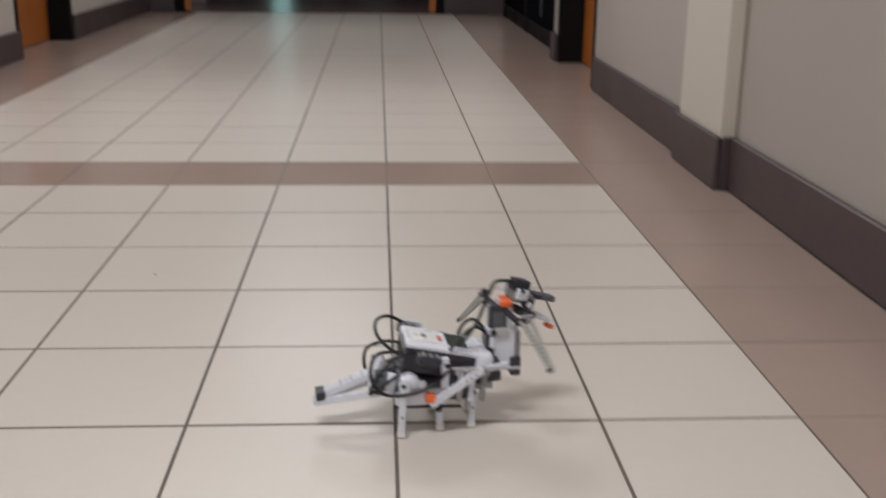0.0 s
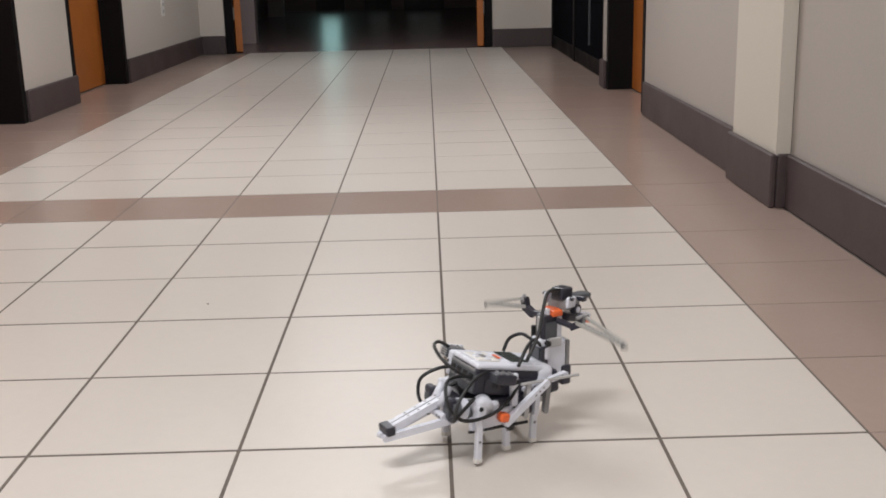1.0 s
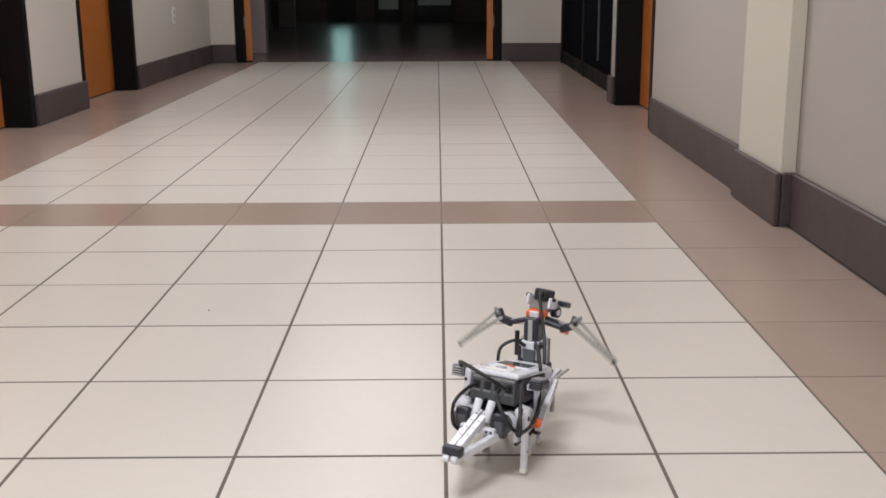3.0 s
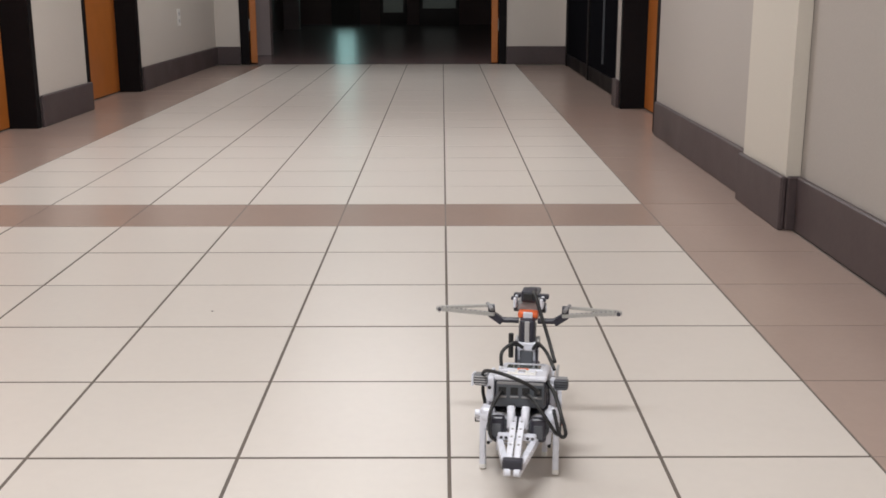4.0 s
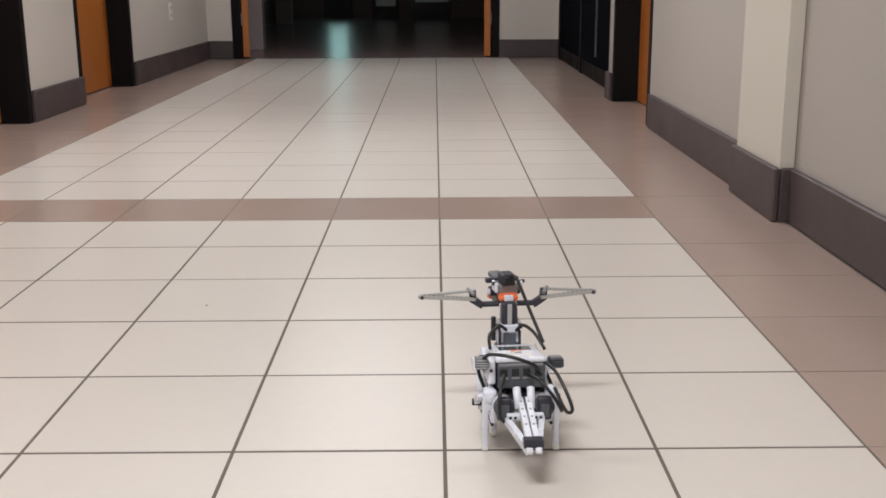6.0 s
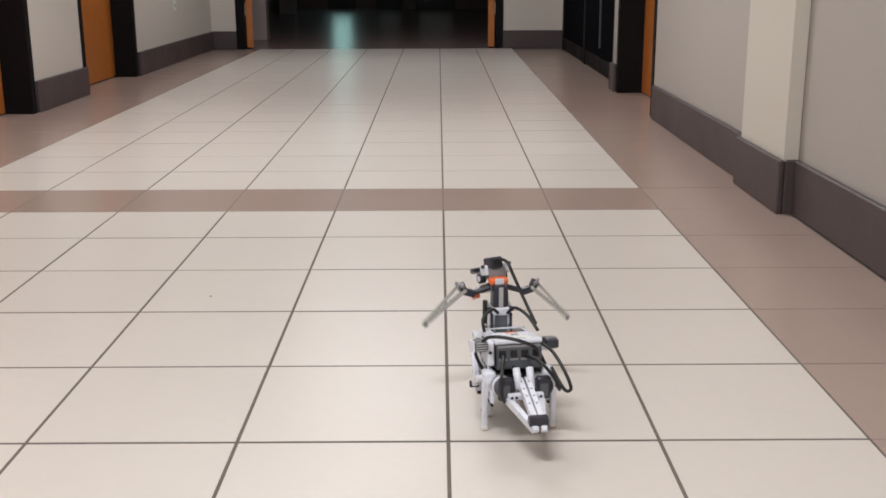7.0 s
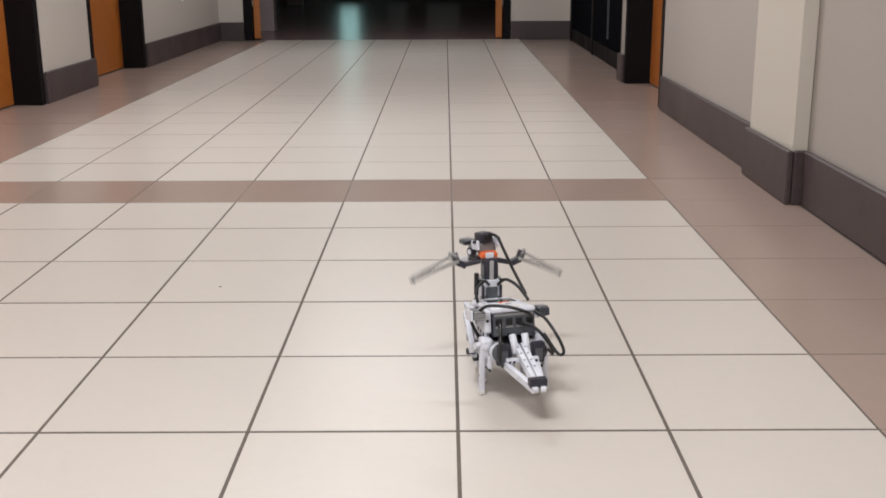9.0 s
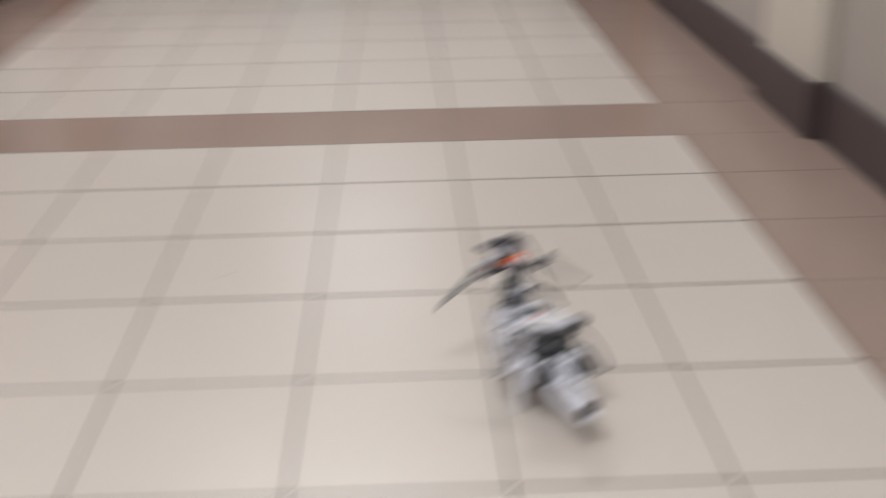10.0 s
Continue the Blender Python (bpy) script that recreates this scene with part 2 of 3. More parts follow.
base_strip("baseboard", XL + 0.001, OX0 - 0.002, Y1 - BT, Y1 - 0.001)
base_strip("baseboard", OX1 + 0.002, XA - 0.001, Y1 - BT, Y1 - 0.001)


def side_door(name, face, sign, y0, y1, label):
    """A closed wooden door in a black steel frame; sign is the way into the wall."""
    d = tagged(new(name), label, "door", kind="structure")
    x_in = face + sign * DEEP
    def bx(xa, xb, *r, **k):
        return box_between(min(xa, xb), max(xa, xb), *r, **k)
    part("jamb", bx(face - sign * 0.004, x_in + sign * 0.045, y0 - 0.04, y0 + 0.012, 0, DOOR_H, 0.002), M_FRAME, d, "black steel jamb")
    part("jamb", bx(face - sign * 0.004, x_in + sign * 0.045, y1 - 0.012, y1 + 0.04, 0, DOOR_H, 0.002), M_FRAME, d, "black steel jamb")
    part("lintel", bx(face - sign * 0.004, x_in + sign * 0.045, y0 - 0.04, y1 + 0.04, DOOR_H, DOOR_H + 0.05, 0.002), M_FRAME, d)
    leaf = part("leaf", bx(x_in, x_in + sign * 0.045, y0 + 0.014, y1 - 0.014, 0.006, DOOR_H - 0.003, 0.002), M_WOOD, d, "orange-brown wooden leaf")
    bm = bmesh.new()
    hx = x_in - sign * 0.03
    add_cyl(bm, (x_in, y0 + 0.08, 1.0), (hx, y0 + 0.08, 1.0), 0.012)
    add_cyl(bm, (hx, y0 + 0.075, 1.0), (hx, y0 + 0.19, 1.0), 0.009)
    part("handle", bm, M_STEEL, leaf, "brushed steel lever handle")
    return d


side_door("door_1", XL, -1, 2.62, 3.65, "closed orange wooden door in a black steel frame")
side_door("door_2", XL, -1, 4.45, 5.44, "closed orange wooden door in a black steel frame")
side_door("door_3", XR, 1, 3.485, 4.44, "closed orange wooden door in a black steel frame")

# dark glazed double door in the alcove
gd = tagged(new("door_4"), "closed black-framed double door with dark glass", "door", kind="structure")
for ya, yb in ((4.90, 4.98), (6.22, 6.30), (7.54, 7.62)):
    part("frame", box_between(XA - 0.03, XA + 0.06, ya, yb, 0, 2.1, 0.003), M_FRAME, gd)
part("frame", box_between(XA - 0.010, XA + 0.06, 4.90, 7.62, 2.1, 2.18, 0.003), M_FRAME, gd)
for ya, yb in ((4.982, 6.218), (6.302, 7.538)):
    leaf = part("leaf", box_between(XA - 0.024, XA + 0.05, ya, yb, 0.006, 0.10, 0.002), M_FRAME, gd)
    part("pane", box_between(XA - 0.018, XA - 0.008, ya, yb, 0.102, 2.09), M_GLASSDARK, leaf, "dark glass pane")
    part("handle", add_cyl(bmesh.new(), (XA - 0.045, yb - 0.1, 0.85), (XA - 0.045, yb - 0.1, 1.15), 0.01), M_STEEL, leaf)
    if ya < 5:
        part("edge_strip", box_between(XA - 0.030, XA - 0.0185, ya + 0.556, ya + 0.566, 0.16, 2.0), M_MOTOR, leaf, "narrow grey metal strip")
structure("wall_alcove_back", box_between(XA + 0.065, XA + 0.2, 4.901, 7.619, 0, CEIL), M_FRAME, "black backing behind the dark glazed door", "wall")

# wide doorway to the hall with both leaves swung open
dw = tagged(new("door_5"), "wide doorway with two orange wooden leaves swung open", "door", kind="structure")
part("jamb", box_between(OX0, OX0 + 0.075, Y1 - 0.012, Y1 + 0.16, 0, 2.1, 0.003), M_FRAME, dw, "black steel jamb")
part("jamb", box_between(OX1 - 0.065, OX1, Y1 - 0.012, Y1 + 0.16, 0, 2.1, 0.003), M_FRAME, dw, "black steel jamb")
part("lintel", box_between(OX0 + 0.076, OX1 - 0.066, Y1 - 0.012, Y1 + 0.16, 2.04, 2.1, 0.003), M_FRAME, dw)
for hx, turn, sg in ((OX0 + 0.08, 10.5, 1), (OX1 - 0.07, -4.0, -1)):
    mm = pose(hx, Y1 + 0.02, 0, 0, 0, turn)
    leaf = part("leaf", add_box(bmesh.new(), (sg * 0.029, 0.49, 1.02), (0.055, 0.95, 2.02), 0.003, mm), M_WOOD, dw, "orange wooden leaf standing open")
    bm = bmesh.new()
    for hz in (0.33, 1.75):
        add_cyl(bm, mm @ Vector((-sg * 0.004, -0.004, hz - 0.05)), mm @ Vector((-sg * 0.004, -0.004, hz + 0.05)), 0.007)
    part("hinge", bm, M_STEEL, leaf, "steel hinge")

gl = thing("glazed_door", "narrow glazed door glowing with pale cyan light", "door")
part("frame", box_between(-1.86, -1.771, HALL - 0.05, HALL - 0.002, 0, 2.1), M_HALLDOOR, gl)
part("frame", box_between(-1.469, -1.38, HALL - 0.05, HALL - 0.002, 0, 2.1), M_HALLDOOR, gl)
part("bottom_rail", box_between(-1.77, -1.47, HALL - 0.05, HALL - 0.002, 0.0, 0.44), M_HALLDOOR, gl)
part("pane", box_between(-1.77, -1.47, HALL - 0.03, HALL - 0.01, 0.441, 2.09), M_GLOW, gl, "pane lit from behind")

for x0, x1, z0 in ((-0.99, -0.66, 0.20), (-0.33, 0.22, 0.265)):
    pd = thing("hall_door", "dark door with a dim greenish pane in the unlit hall", "door", "doors at the end of the hall")
    part("bottom_rail", box_between(x0 - 0.06, x1 + 0.06, HALL - 0.04, HALL - 0.001, 0.0, z0 - 0.001, 0.003), M_HALLDOOR, pd)
    part("stile", box_between(x0 - 0.06, x0 - 0.001, HALL - 0.04, HALL - 0.001, z0, 2.05, 0.003), M_HALLDOOR, pd)
    part("stile", box_between(x1 + 0.001, x1 + 0.06, HALL - 0.04, HALL - 0.001, z0, 2.05, 0.003), M_HALLDOOR, pd)
    part("pane", box_between(x0, x1, HALL - 0.02, HALL - 0.008, z0, 2.05), M_DIM, pd, "dim greenish pane")
structure("wall_hall_pier", box_between(-2.398, -1.655, 9.05, 9.20, 0, CEIL), M_PALE, "pale grey pier at the side of the unlit hall", "wall")
structure("wall_hall_return", box_between(-2.398, -2.16, 15.1, 15.25, 0, CEIL), M_PALE, "pale grey wall return far back in the unlit hall", "wall")

ol = thing("wall_outlet", "small white outlet plate on the corridor wall", "outlet")
part("plate", box_between(XL + 0.0005, XL + 0.008, 6.50, 6.575, 0.37, 0.49, 0.002), M_PLATE, ol)
for hz in (0.405, 0.455):
    part("socket", box_between(XL + 0.0081, XL + 0.010, 6.52, 6.555, hz - 0.012, hz + 0.012, 0.001), M_LIGHTGREY, ol)

fc = thing("crumb", "tiny dark crumb lying on a beige floor tile", "crumb")
bm = bmesh.new()
bmesh.ops.create_icosphere(bm, subdivisions=1, radius=0.0022, matrix=Matrix.Translation((-0.489, 0.711, 0.0012)) @ Matrix.Diagonal((1.3, 1.0, 0.5, 1)))
part("speck", bm, M_BASE, fc)

for lx, ly, watts in LIGHTS:
    cl = thing("ceiling_light", "rectangular white ceiling light panel", "ceiling light", "corridor ceiling lights")
    bm = box_between(lx - 0.62, lx + 0.62, ly - 0.22, ly - 0.18, CEIL - 0.06, CEIL - 0.001)
    box_between(lx - 0.62, lx + 0.62, ly + 0.18, ly + 0.22, CEIL - 0.06, CEIL - 0.001, bm=bm)
    box_between(lx - 0.62, lx - 0.58, ly - 0.18, ly + 0.18, CEIL - 0.06, CEIL - 0.001, bm=bm)
    box_between(lx + 0.58, lx + 0.62, ly - 0.18, ly + 0.18, CEIL - 0.06, CEIL - 0.001, bm=bm)
    part("frame", bm, M_PLATE, cl)
    part("diffuser", box_between(lx - 0.579, lx + 0.579, ly - 0.179, ly + 0.179, CEIL - 0.04, CEIL - 0.03), M_LIGHT, cl)


# ---- the walking robot ----
# Its space: x to its right, y ahead, z up, from the ground under the middle of its control brick.
robot = thing("toy_robot", "winged toy robot of white, grey and black plastic on the floor", "robot")
TILT = pose(0, 0.011, 0.1275, -11.5)        # the brick leans down to the front


def rbox(c, s, bevel=0.0015, m=None, bm=None, seg=2):
    return add_box(bm or bmesh.new(), c, s, bevel, m, seg)


# control brick
brick = part("control_brick", rbox((0, 0, -0.026), (0.070, 0.110, 0.038), 0.004, TILT), M_DARK, robot, "dark grey lower shell")
part("top_shell", rbox((0, 0, -0.004), (0.072, 0.112, 0.008), 0.0035, TILT, seg=3), M_WHITE, brick, "white top shell")
part("screen_frame", rbox((0, 0.020, 0.0006), (0.056, 0.040, 0.002), 0.0008, TILT), M_WHITE, brick)
part("screen", rbox((0, 0.020, 0.0020), (0.048, 0.030, 0.0012), 0.0004, TILT), M_SCREEN, brick, "dark display")
part("button_pad", rbox((0, -0.028, 0.0008), (0.040, 0.036, 0.0022), 0.001, TILT), M_PLATE, brick)
for bx, by, mat in ((0, -0.028, M_GREY), (0.014, -0.028, M_WHITE), (-0.014, -0.028, M_WHITE), (0, -0.017, M_WHITE), (0, -0.039, M_WHITE)):
    part("button", rbox((bx, by, 0.0026), (0.010, 0.008, 0.002), 0.001, TILT), mat, brick)
part("stripe", rbox((0, -0.0045, 0.0022), (0.016, 0.005, 0.0016), 0.0004, TILT), M_RED, brick, "small red mark")
part("end_panel", rbox((0, -0.0555, -0.026), (0.066, 0.003, 0.034), 0.001, TILT), M_MOTOR, brick, "dark grey end panel with square sockets")
part("end_lip", rbox((0, -0.0562, -0.0105), (0.064, 0.0024, 0.004), 0.0008, TILT), M_GREY, brick)
for bx in (-0.0245, -0.008, 0.008, 0.0245):
    part("socket", rbox((bx, -0.0572, -0.021), (0.0105, 0.0016, 0.0105), 0.0006, TILT), M_BLACK, brick)
    part("socket_rim", rbox((bx, -0.0572, -0.0295), (0.012, 0.0022, 0.003), 0.0008, TILT), M_GREY, brick)
for sx in (-1, 1):
    part("side_panel", rbox((sx * 0.0358, 0.0, -0.030), (0.0022, 0.080, 0.022), 0.0008, TILT), M_DARK, brick)
    for k in range(5):
        part("speaker_slot", rbox((sx * 0.0372, -0.026 + 0.007 * k, -0.026), (0.001, 0.0025, 0.014), 0, TILT), M_BLACK, brick)
part("side_frame", rbox((-0.0415, -0.033, -0.020), (0.011, 0.046, 0.036), 0.004, TILT, seg=3), M_WHITE, brick, "white side frame")
part("frame_pin", add_cyl(bmesh.new(), TILT @ Vector((-0.0425, -0.0545, -0.018)), TILT @ Vector((-0.0425, -0.0565, -0.018)), 0.0025, 10), M_BLACK, brick)
part("nose_panel", rbox((0, 0.060, -0.018), (0.076, 0.030, 0.038), 0.010, TILT, seg=3), M_WHITE, robot, "rounded white panel", True)

# drive motors slung below and behind the brick, one on each side
for sx in (-1, 1):
    mx = sx * 0.028
    mt = part("drive_motor", add_cyl(bmesh.new(), (mx, -0.086, 0.080), (mx, -0.020, 0.064), 0.0145, 20), M_MOTOR, robot, "dark grey motor body", True)
    part("motor_ring", add_cyl(bmesh.new(), (mx, -0.074, 0.0771), (mx, -0.062, 0.0742), 0.0155, 20), M_WHITE, mt, "white ring")
    part("motor_ring", add_cyl(bmesh.new(), (mx, -0.055, 0.0725), (mx, -0.047, 0.0706), 0.0153, 20), M_LIGHTGREY, mt, "grey ring")
    part("motor_tail", rbox((mx, -0.083, 0.078), (0.021, 0.012, 0.034), 0.004, seg=3), M_DARK, mt, "dark rounded motor end")
    part("tail_rib", rbox((mx, -0.0896, 0.076), (0.012, 0.002, 0.020), 0.001), M_MOTOR, mt)
    part("gear_case", rbox((mx, 0.012, 0.066), (0.024, 0.070, 0.034), 0.006, seg=3), M_DARK, mt)
    cap = add_cyl(bmesh.new(), (sx * 0.039, -0.042, 0.080), (sx * 0.052, -0.042, 0.080), 0.0165, 22, 0.0135)
    add_box(cap, (sx * 0.044, -0.029, 0.075), (0.011, 0.026, 0.020), 0.005, None, 2)
    part("hub_cap", cap, M_WHITE, mt, "white rounded hub cap", True)
    if sx < 0:
        bm = bmesh.new()
        add_beam(bm, (-0.0585, -0.050, 0.084), (-0.0600, -0.018, 0.064), 0.007, 0.0095)
        hl = part("hip_link", bm, M_WHITE, robot, "white slanted hip link")
        part("link_tip", add_cyl(bmesh.new(), (-0.053, -0.012, 0.060), (-0.066, -0.012, 0.060), 0.0052, 12), M_BLACK, hl, "black tip")
    # side panels and linkage
    part("flank_panel", rbox((sx * 0.040, -0.022, 0.058), (0.008, 0.072, 0.024), 0.004, pose(0, 0, 0, 3), seg=2), M_WHITE, robot, "white flank panel")
    part("belly_rod", add_cyl(bmesh.new(), (sx * 0.042, -0.062, 0.045), (sx * 0.042, 0.034, 0.041), 0.0024, 8), M_BLACK, robot)
    if sx > 0:
        part("red_panel", rbox((0.0510, -0.026, 0.056), (0.014, 0.014, 0.013), 0.003, pose(0, 0, 0, -14)), M_RED, robot, "red-orange curved panel")
    part("black_pin", add_cyl(bmesh.new(), (sx * 0.036, 0.000, 0.044), (sx * 0.052, 0.000, 0.044), 0.006, 12), M_BLACK, robot)
    a, b = (sx * 0.053, -0.008, 0.052), (sx * 0.049, 0.060, 0.097)
    bm = bmesh.new()
    add_beam(bm, a, b, 0.008, 0.010)
    link = part("link_beam", bm, M_WHITE, robot, "white slanted link beam")
    part("pin_holes", pin_holes((sx * 0.0502, 0.040, 0.0838), b, 0.008, r=0.0016), M_GREY, link)
    a, b = (sx * 0.038, 0.030, 0.090), (sx * 0.038, 0.100, 0.100)
    bm = bmesh.new()
    add_beam(bm, a, b)
    rail = part("side_rail", bm, M_WHITE, robot, "white side beam")
    part("pin_holes", pin_holes(a, b, r=0.0016), M_GREY, rail)
    for k in range(3):
        a, b = (sx * 0.042, 0.030 + 0.017 * k, 0.052), (sx * 0.042, 0.034 + 0.017 * k, 0.096)
        bm = bmesh.new()
        add_beam(bm, a, b)
        part("upright_beam", bm, (M_LIGHTGREY, M_WHITE, M_GREY)[k], robot)
    part("front_case", rbox((sx * 0.024, 0.072, 0.080), (0.022, 0.060, 0.034), 0.005, pose(0, 0, 0, 6)), M_DARK, robot, "dark gear case")
    part("hip_post", rbox((sx * 0.0425, 0.010, 0.094), (0.008, 0.011, 0.048), 0.002), M_WHITE, robot, "white upright post")
    part("hip_pin", add_cyl(bmesh.new(), (sx * 0.038, 0.012, 0.106), (sx * 0.0475, 0.012, 0.106), 0.0035, 10), M_BLACK, robot)

for bx, by, bz, tilt in ((-0.055, -0.032, 0.127, -14), (0.055, -0.014, 0.119, -14)):
    mb = pose(bx, by, bz, tilt)
    sb = part("sensor_block", rbox((0, 0, 0), (0.020, 0.034, 0.015), 0.004, mb), M_MOTOR if bx < 0 else M_DARK, robot, "dark grey sensor block on the flank")
    for k in range(3):
        part("rib", rbox((0, -0.010 + 0.010 * k, 0.008), (0.017, 0.003, 0.002), 0.0006, mb), M_GREY, sb)
    for k in range(4):
        part("rear_rib", rbox((0, -0.0175, -0.005 + 0.0034 * k), (0.018, 0.002, 0.0014), 0.0004, mb), M_LIGHTGREY if bx < 0 else M_MOTOR, sb)
    if bx < 0:
        part("outer_plate", rbox((-0.0115, 0.004, 0.0), (0.003, 0.036, 0.017), 0.001, mb), M_WHITE, sb, "white outer plate")
    part("block_bracket", rbox((-math.copysign(0.010, bx), 0, -0.006), (0.012, 0.012, 0.008), 0.001, mb), M_WHITE, sb)
rp = part("flank_plate", rbox((-0.0445, -0.026, 0.101), (0.006, 0.048, 0.024), 0.003, pose(0, 0, 0, -3)), M_WHITE, robot, "white flank plate with dark holes")
for k in range(3):
    part("pin_hole", add_cyl(bmesh.new(), (-0.0479, -0.042 + 0.014 * k, 0.098), (-0.0470, -0.042 + 0.014 * k, 0.098), 0.0034, 10), M_BLACK, rp)
fp = part("flank_plate", rbox((-0.046, 0.016, 0.104), (0.006, 0.056, 0.030), 0.003, pose(0, 0, 0, -4)), M_WHITE, robot, "white flank plate with dark holes")
for k in range(4):
    part("pin_hole", add_cyl(bmesh.new(), (-0.0494, -0.004 + 0.014 * k, 0.106), (-0.0485, -0.004 + 0.014 * k, 0.106), 0.0032, 10), M_BLACK, fp)
part("front_axle", add_cyl(bmesh.new(), (0.046, 0.02, 0.101), (0.046, 0.118, 0.098), 0.0024, 8), M_LIGHTGREY, robot, "grey axle standing out ahead")
part("keel", rbox((0, 0.02, 0.060), (0.036, 0.130, 0.012), 0.003), M_LIGHTGREY, robot)
part("chest_block", rbox((0, 0.118, 0.088), (0.036, 0.016, 0.030), 0.003), M_DARK, robot)

# legs
LEGS = []
for sx, lx, ly, h, w in ((-1, 0.051, -0.050, 0.084, 0.0088), (1, 0.051, -0.050, 0.084, 0.0088), (-1, 0.033, 0.003, 0.060, 0.008),
                         (1, 0.033, 0.003, 0.060, 0.008), (-1, 0.029, 0.054, 0.060, 0.0075), (1, 0.029, 0.054, 0.060, 0.0075)):
    leg = new("leg", mesh_of("leg", rbox((0, 0, -h / 2), (w, 0.0105, h), 0.0025), M_WHITE))
    leg.parent = robot
    leg["label"] = "white beam leg"
    leg.location = (sx * lx, ly, h + 0.001)
    if ly < 0:
        part("thigh", rbox((-sx * 0.0065, 0.003, -0.008), (0.021, 0.017, 0.033), 0.006, seg=3), M_WHITE, leg, "white thigh piece")
    part("hip_joint", add_cyl(bmesh.new(), (-sx * 0.008, 0, -0.004), (sx * 0.0050, 0, -0.004), 0.0035, 10), M_BLACK, leg)
    part("ankle_pin", add_cyl(bmesh.new(), (-w / 2 - 0.0003, 0, -h + 0.032), (w / 2 + 0.0003, 0, -h + 0.032), 0.0022, 10), M_GREY, leg)
    part("foot", rbox((0, 0, -h + 0.004), (w + 0.0006, 0.012, 0.008), 0.002), M_PLATE, leg)
    LEGS.append((leg, sx, ly, sx * lx, h))

# tail: a pair of beams that meet at a dark block
tail = new("tail", mesh_of("tail", rbox((0, -0.004, 0.0), (0.030, 0.016, 0.018), 0.003), M_DARK))
tail.parent = robot
TAIL_AT = (0, -0.060, 0.079)
tail.location = TAIL_AT
for sx in (-1, 1):
    a, b = (sx * 0.027, -0.016, -0.015), (sx * 0.0066, -0.115, -0.021)
    bm = bmesh.new()
    add_beam(bm, a, b, 0.008, 0.010)
    tb = part("tail_beam", bm, M_WHITE, tail, "white tail beam")
    part("pin_holes", pin_holes(a, (sx * 0.0165, -0.040, -0.0172), 0.008, r=0.0018), M_GREY, tb)
    a, b = (sx * 0.0056, -0.018, 0.009), (sx * 0.0050, -0.100, -0.010)
    bm = bmesh.new()
    add_beam(bm, a, b, 0.0076, 0.010)
    tb = part("tail_beam", bm, M_WHITE, tail, "white tail beam")
    for k in range(4):
        u = 0.12 + 0.2 * k
        p = Vector(a).lerp(Vector(b), u)
        part("pin_hole", add_cyl(bmesh.new(), p + Vector((0, 0, 0.0040)), p + Vector((0, 0, 0.0056)), 0.0018, 8), M_GREY, tb)
for sx in (-1, 1):
    part("tail_post", add_cyl(bmesh.new(), (sx * 0.010, -0.012, 0.026), (sx * 0.009, -0.030, 0.002), 0.0056, 12), M_WHITE, tail, "white round post", True)
part("tail_block", rbox((0, -0.108, -0.012), (0.027, 0.014, 0.013), 0.002), M_DARK, tail, "dark grey tail block")
part("cross_pin", add_cyl(bmesh.new(), (-0.024, -0.012, 0.0), (0.024, -0.012, 0.0), 0.003, 8), M_BLACK, tail)
cp = part("cross_plate", rbox((0, -0.034, -0.008), (0.052, 0.009, 0.009), 0.002), M_WHITE, tail)
for hx in (-0.021, -0.0145, 0.0145, 0.021):
    part("pin_hole", add_cyl(bmesh.new(), (hx, -0.0388, -0.008), (hx, -0.0383, -0.008), 0.0022, 8), M_BLACK, cp)

# neck
neck = part("neck", rbox((0, 0.101, 0.116), (0.028, 0.034, 0.052), 0.003), M_WHITE, robot, "white lower neck")
part("neck_plate", rbox((0, 0.0825, 0.127), (0.036, 0.010, 0.020), 0.003), M_WHITE, neck)
part("neck_plate", rbox((0, 0.0765, 0.122), (0.019, 0.006, 0.026), 0.0015), M_MOTOR, neck, "dark grey plate")
for sx in (-1, 1):
    part("gusset", rbox((sx * 0.0152, 0.079, 0.121), (0.004, 0.011, 0.034), 0.001), M_DARK, neck, "dark side gusset")
part("axle", add_cyl(bmesh.new(), (-0.024, 0.086, 0.120), (-0.024, 0.086, 0.157), 0.0038, 8), M_BLACK, neck, "black upright axle")
part("neck_plate", rbox((0, 0.1215, 0.119), (0.030, 0.006, 0.044), 0.002), M_GREY, neck)
for sx in (-1, 1):
    part("neck_pin", add_cyl(bmesh.new(), (sx * 0.013, 0.084, 0.142), (sx * 0.020, 0.084, 0.142), 0.004, 10), M_BLACK, neck)
    part("neck_side", rbox((sx * 0.016, 0.096, 0.142), (0.005, 0.022, 0.014), 0.002), M_LIGHTGREY, neck)
part("neck_cuff", rbox((0, 0.090, 0.140), (0.027, 0.030, 0.013), 0.002), M_WHITE, neck)
motor = part("neck_motor", rbox((0, 0.092, 0.1610), (0.0225, 0.026, 0.040), 0.004), M_DARK, robot, "dark upright neck motor")
part("motor_stripe", rbox((0, 0.0785, 0.1620), (0.007, 0.003, 0.034), 0.001), M_LIGHTGREY, motor, "pale stripe")
part("motor_front", rbox((0, 0.108, 0.1550), (0.020, 0.010, 0.044), 0.002), M_WHITE, motor, "white front beam")
for sx in (-1, 1):
    part("motor_rib", rbox((sx * 0.0115, 0.092, 0.1570), (0.002, 0.018, 0.028), 0.0005), M_MOTOR, motor)
part("collar", rbox((0, 0.102, 0.1835), (0.030, 0.018, 0.010), 0.003), M_RED, motor, "orange-red collar")
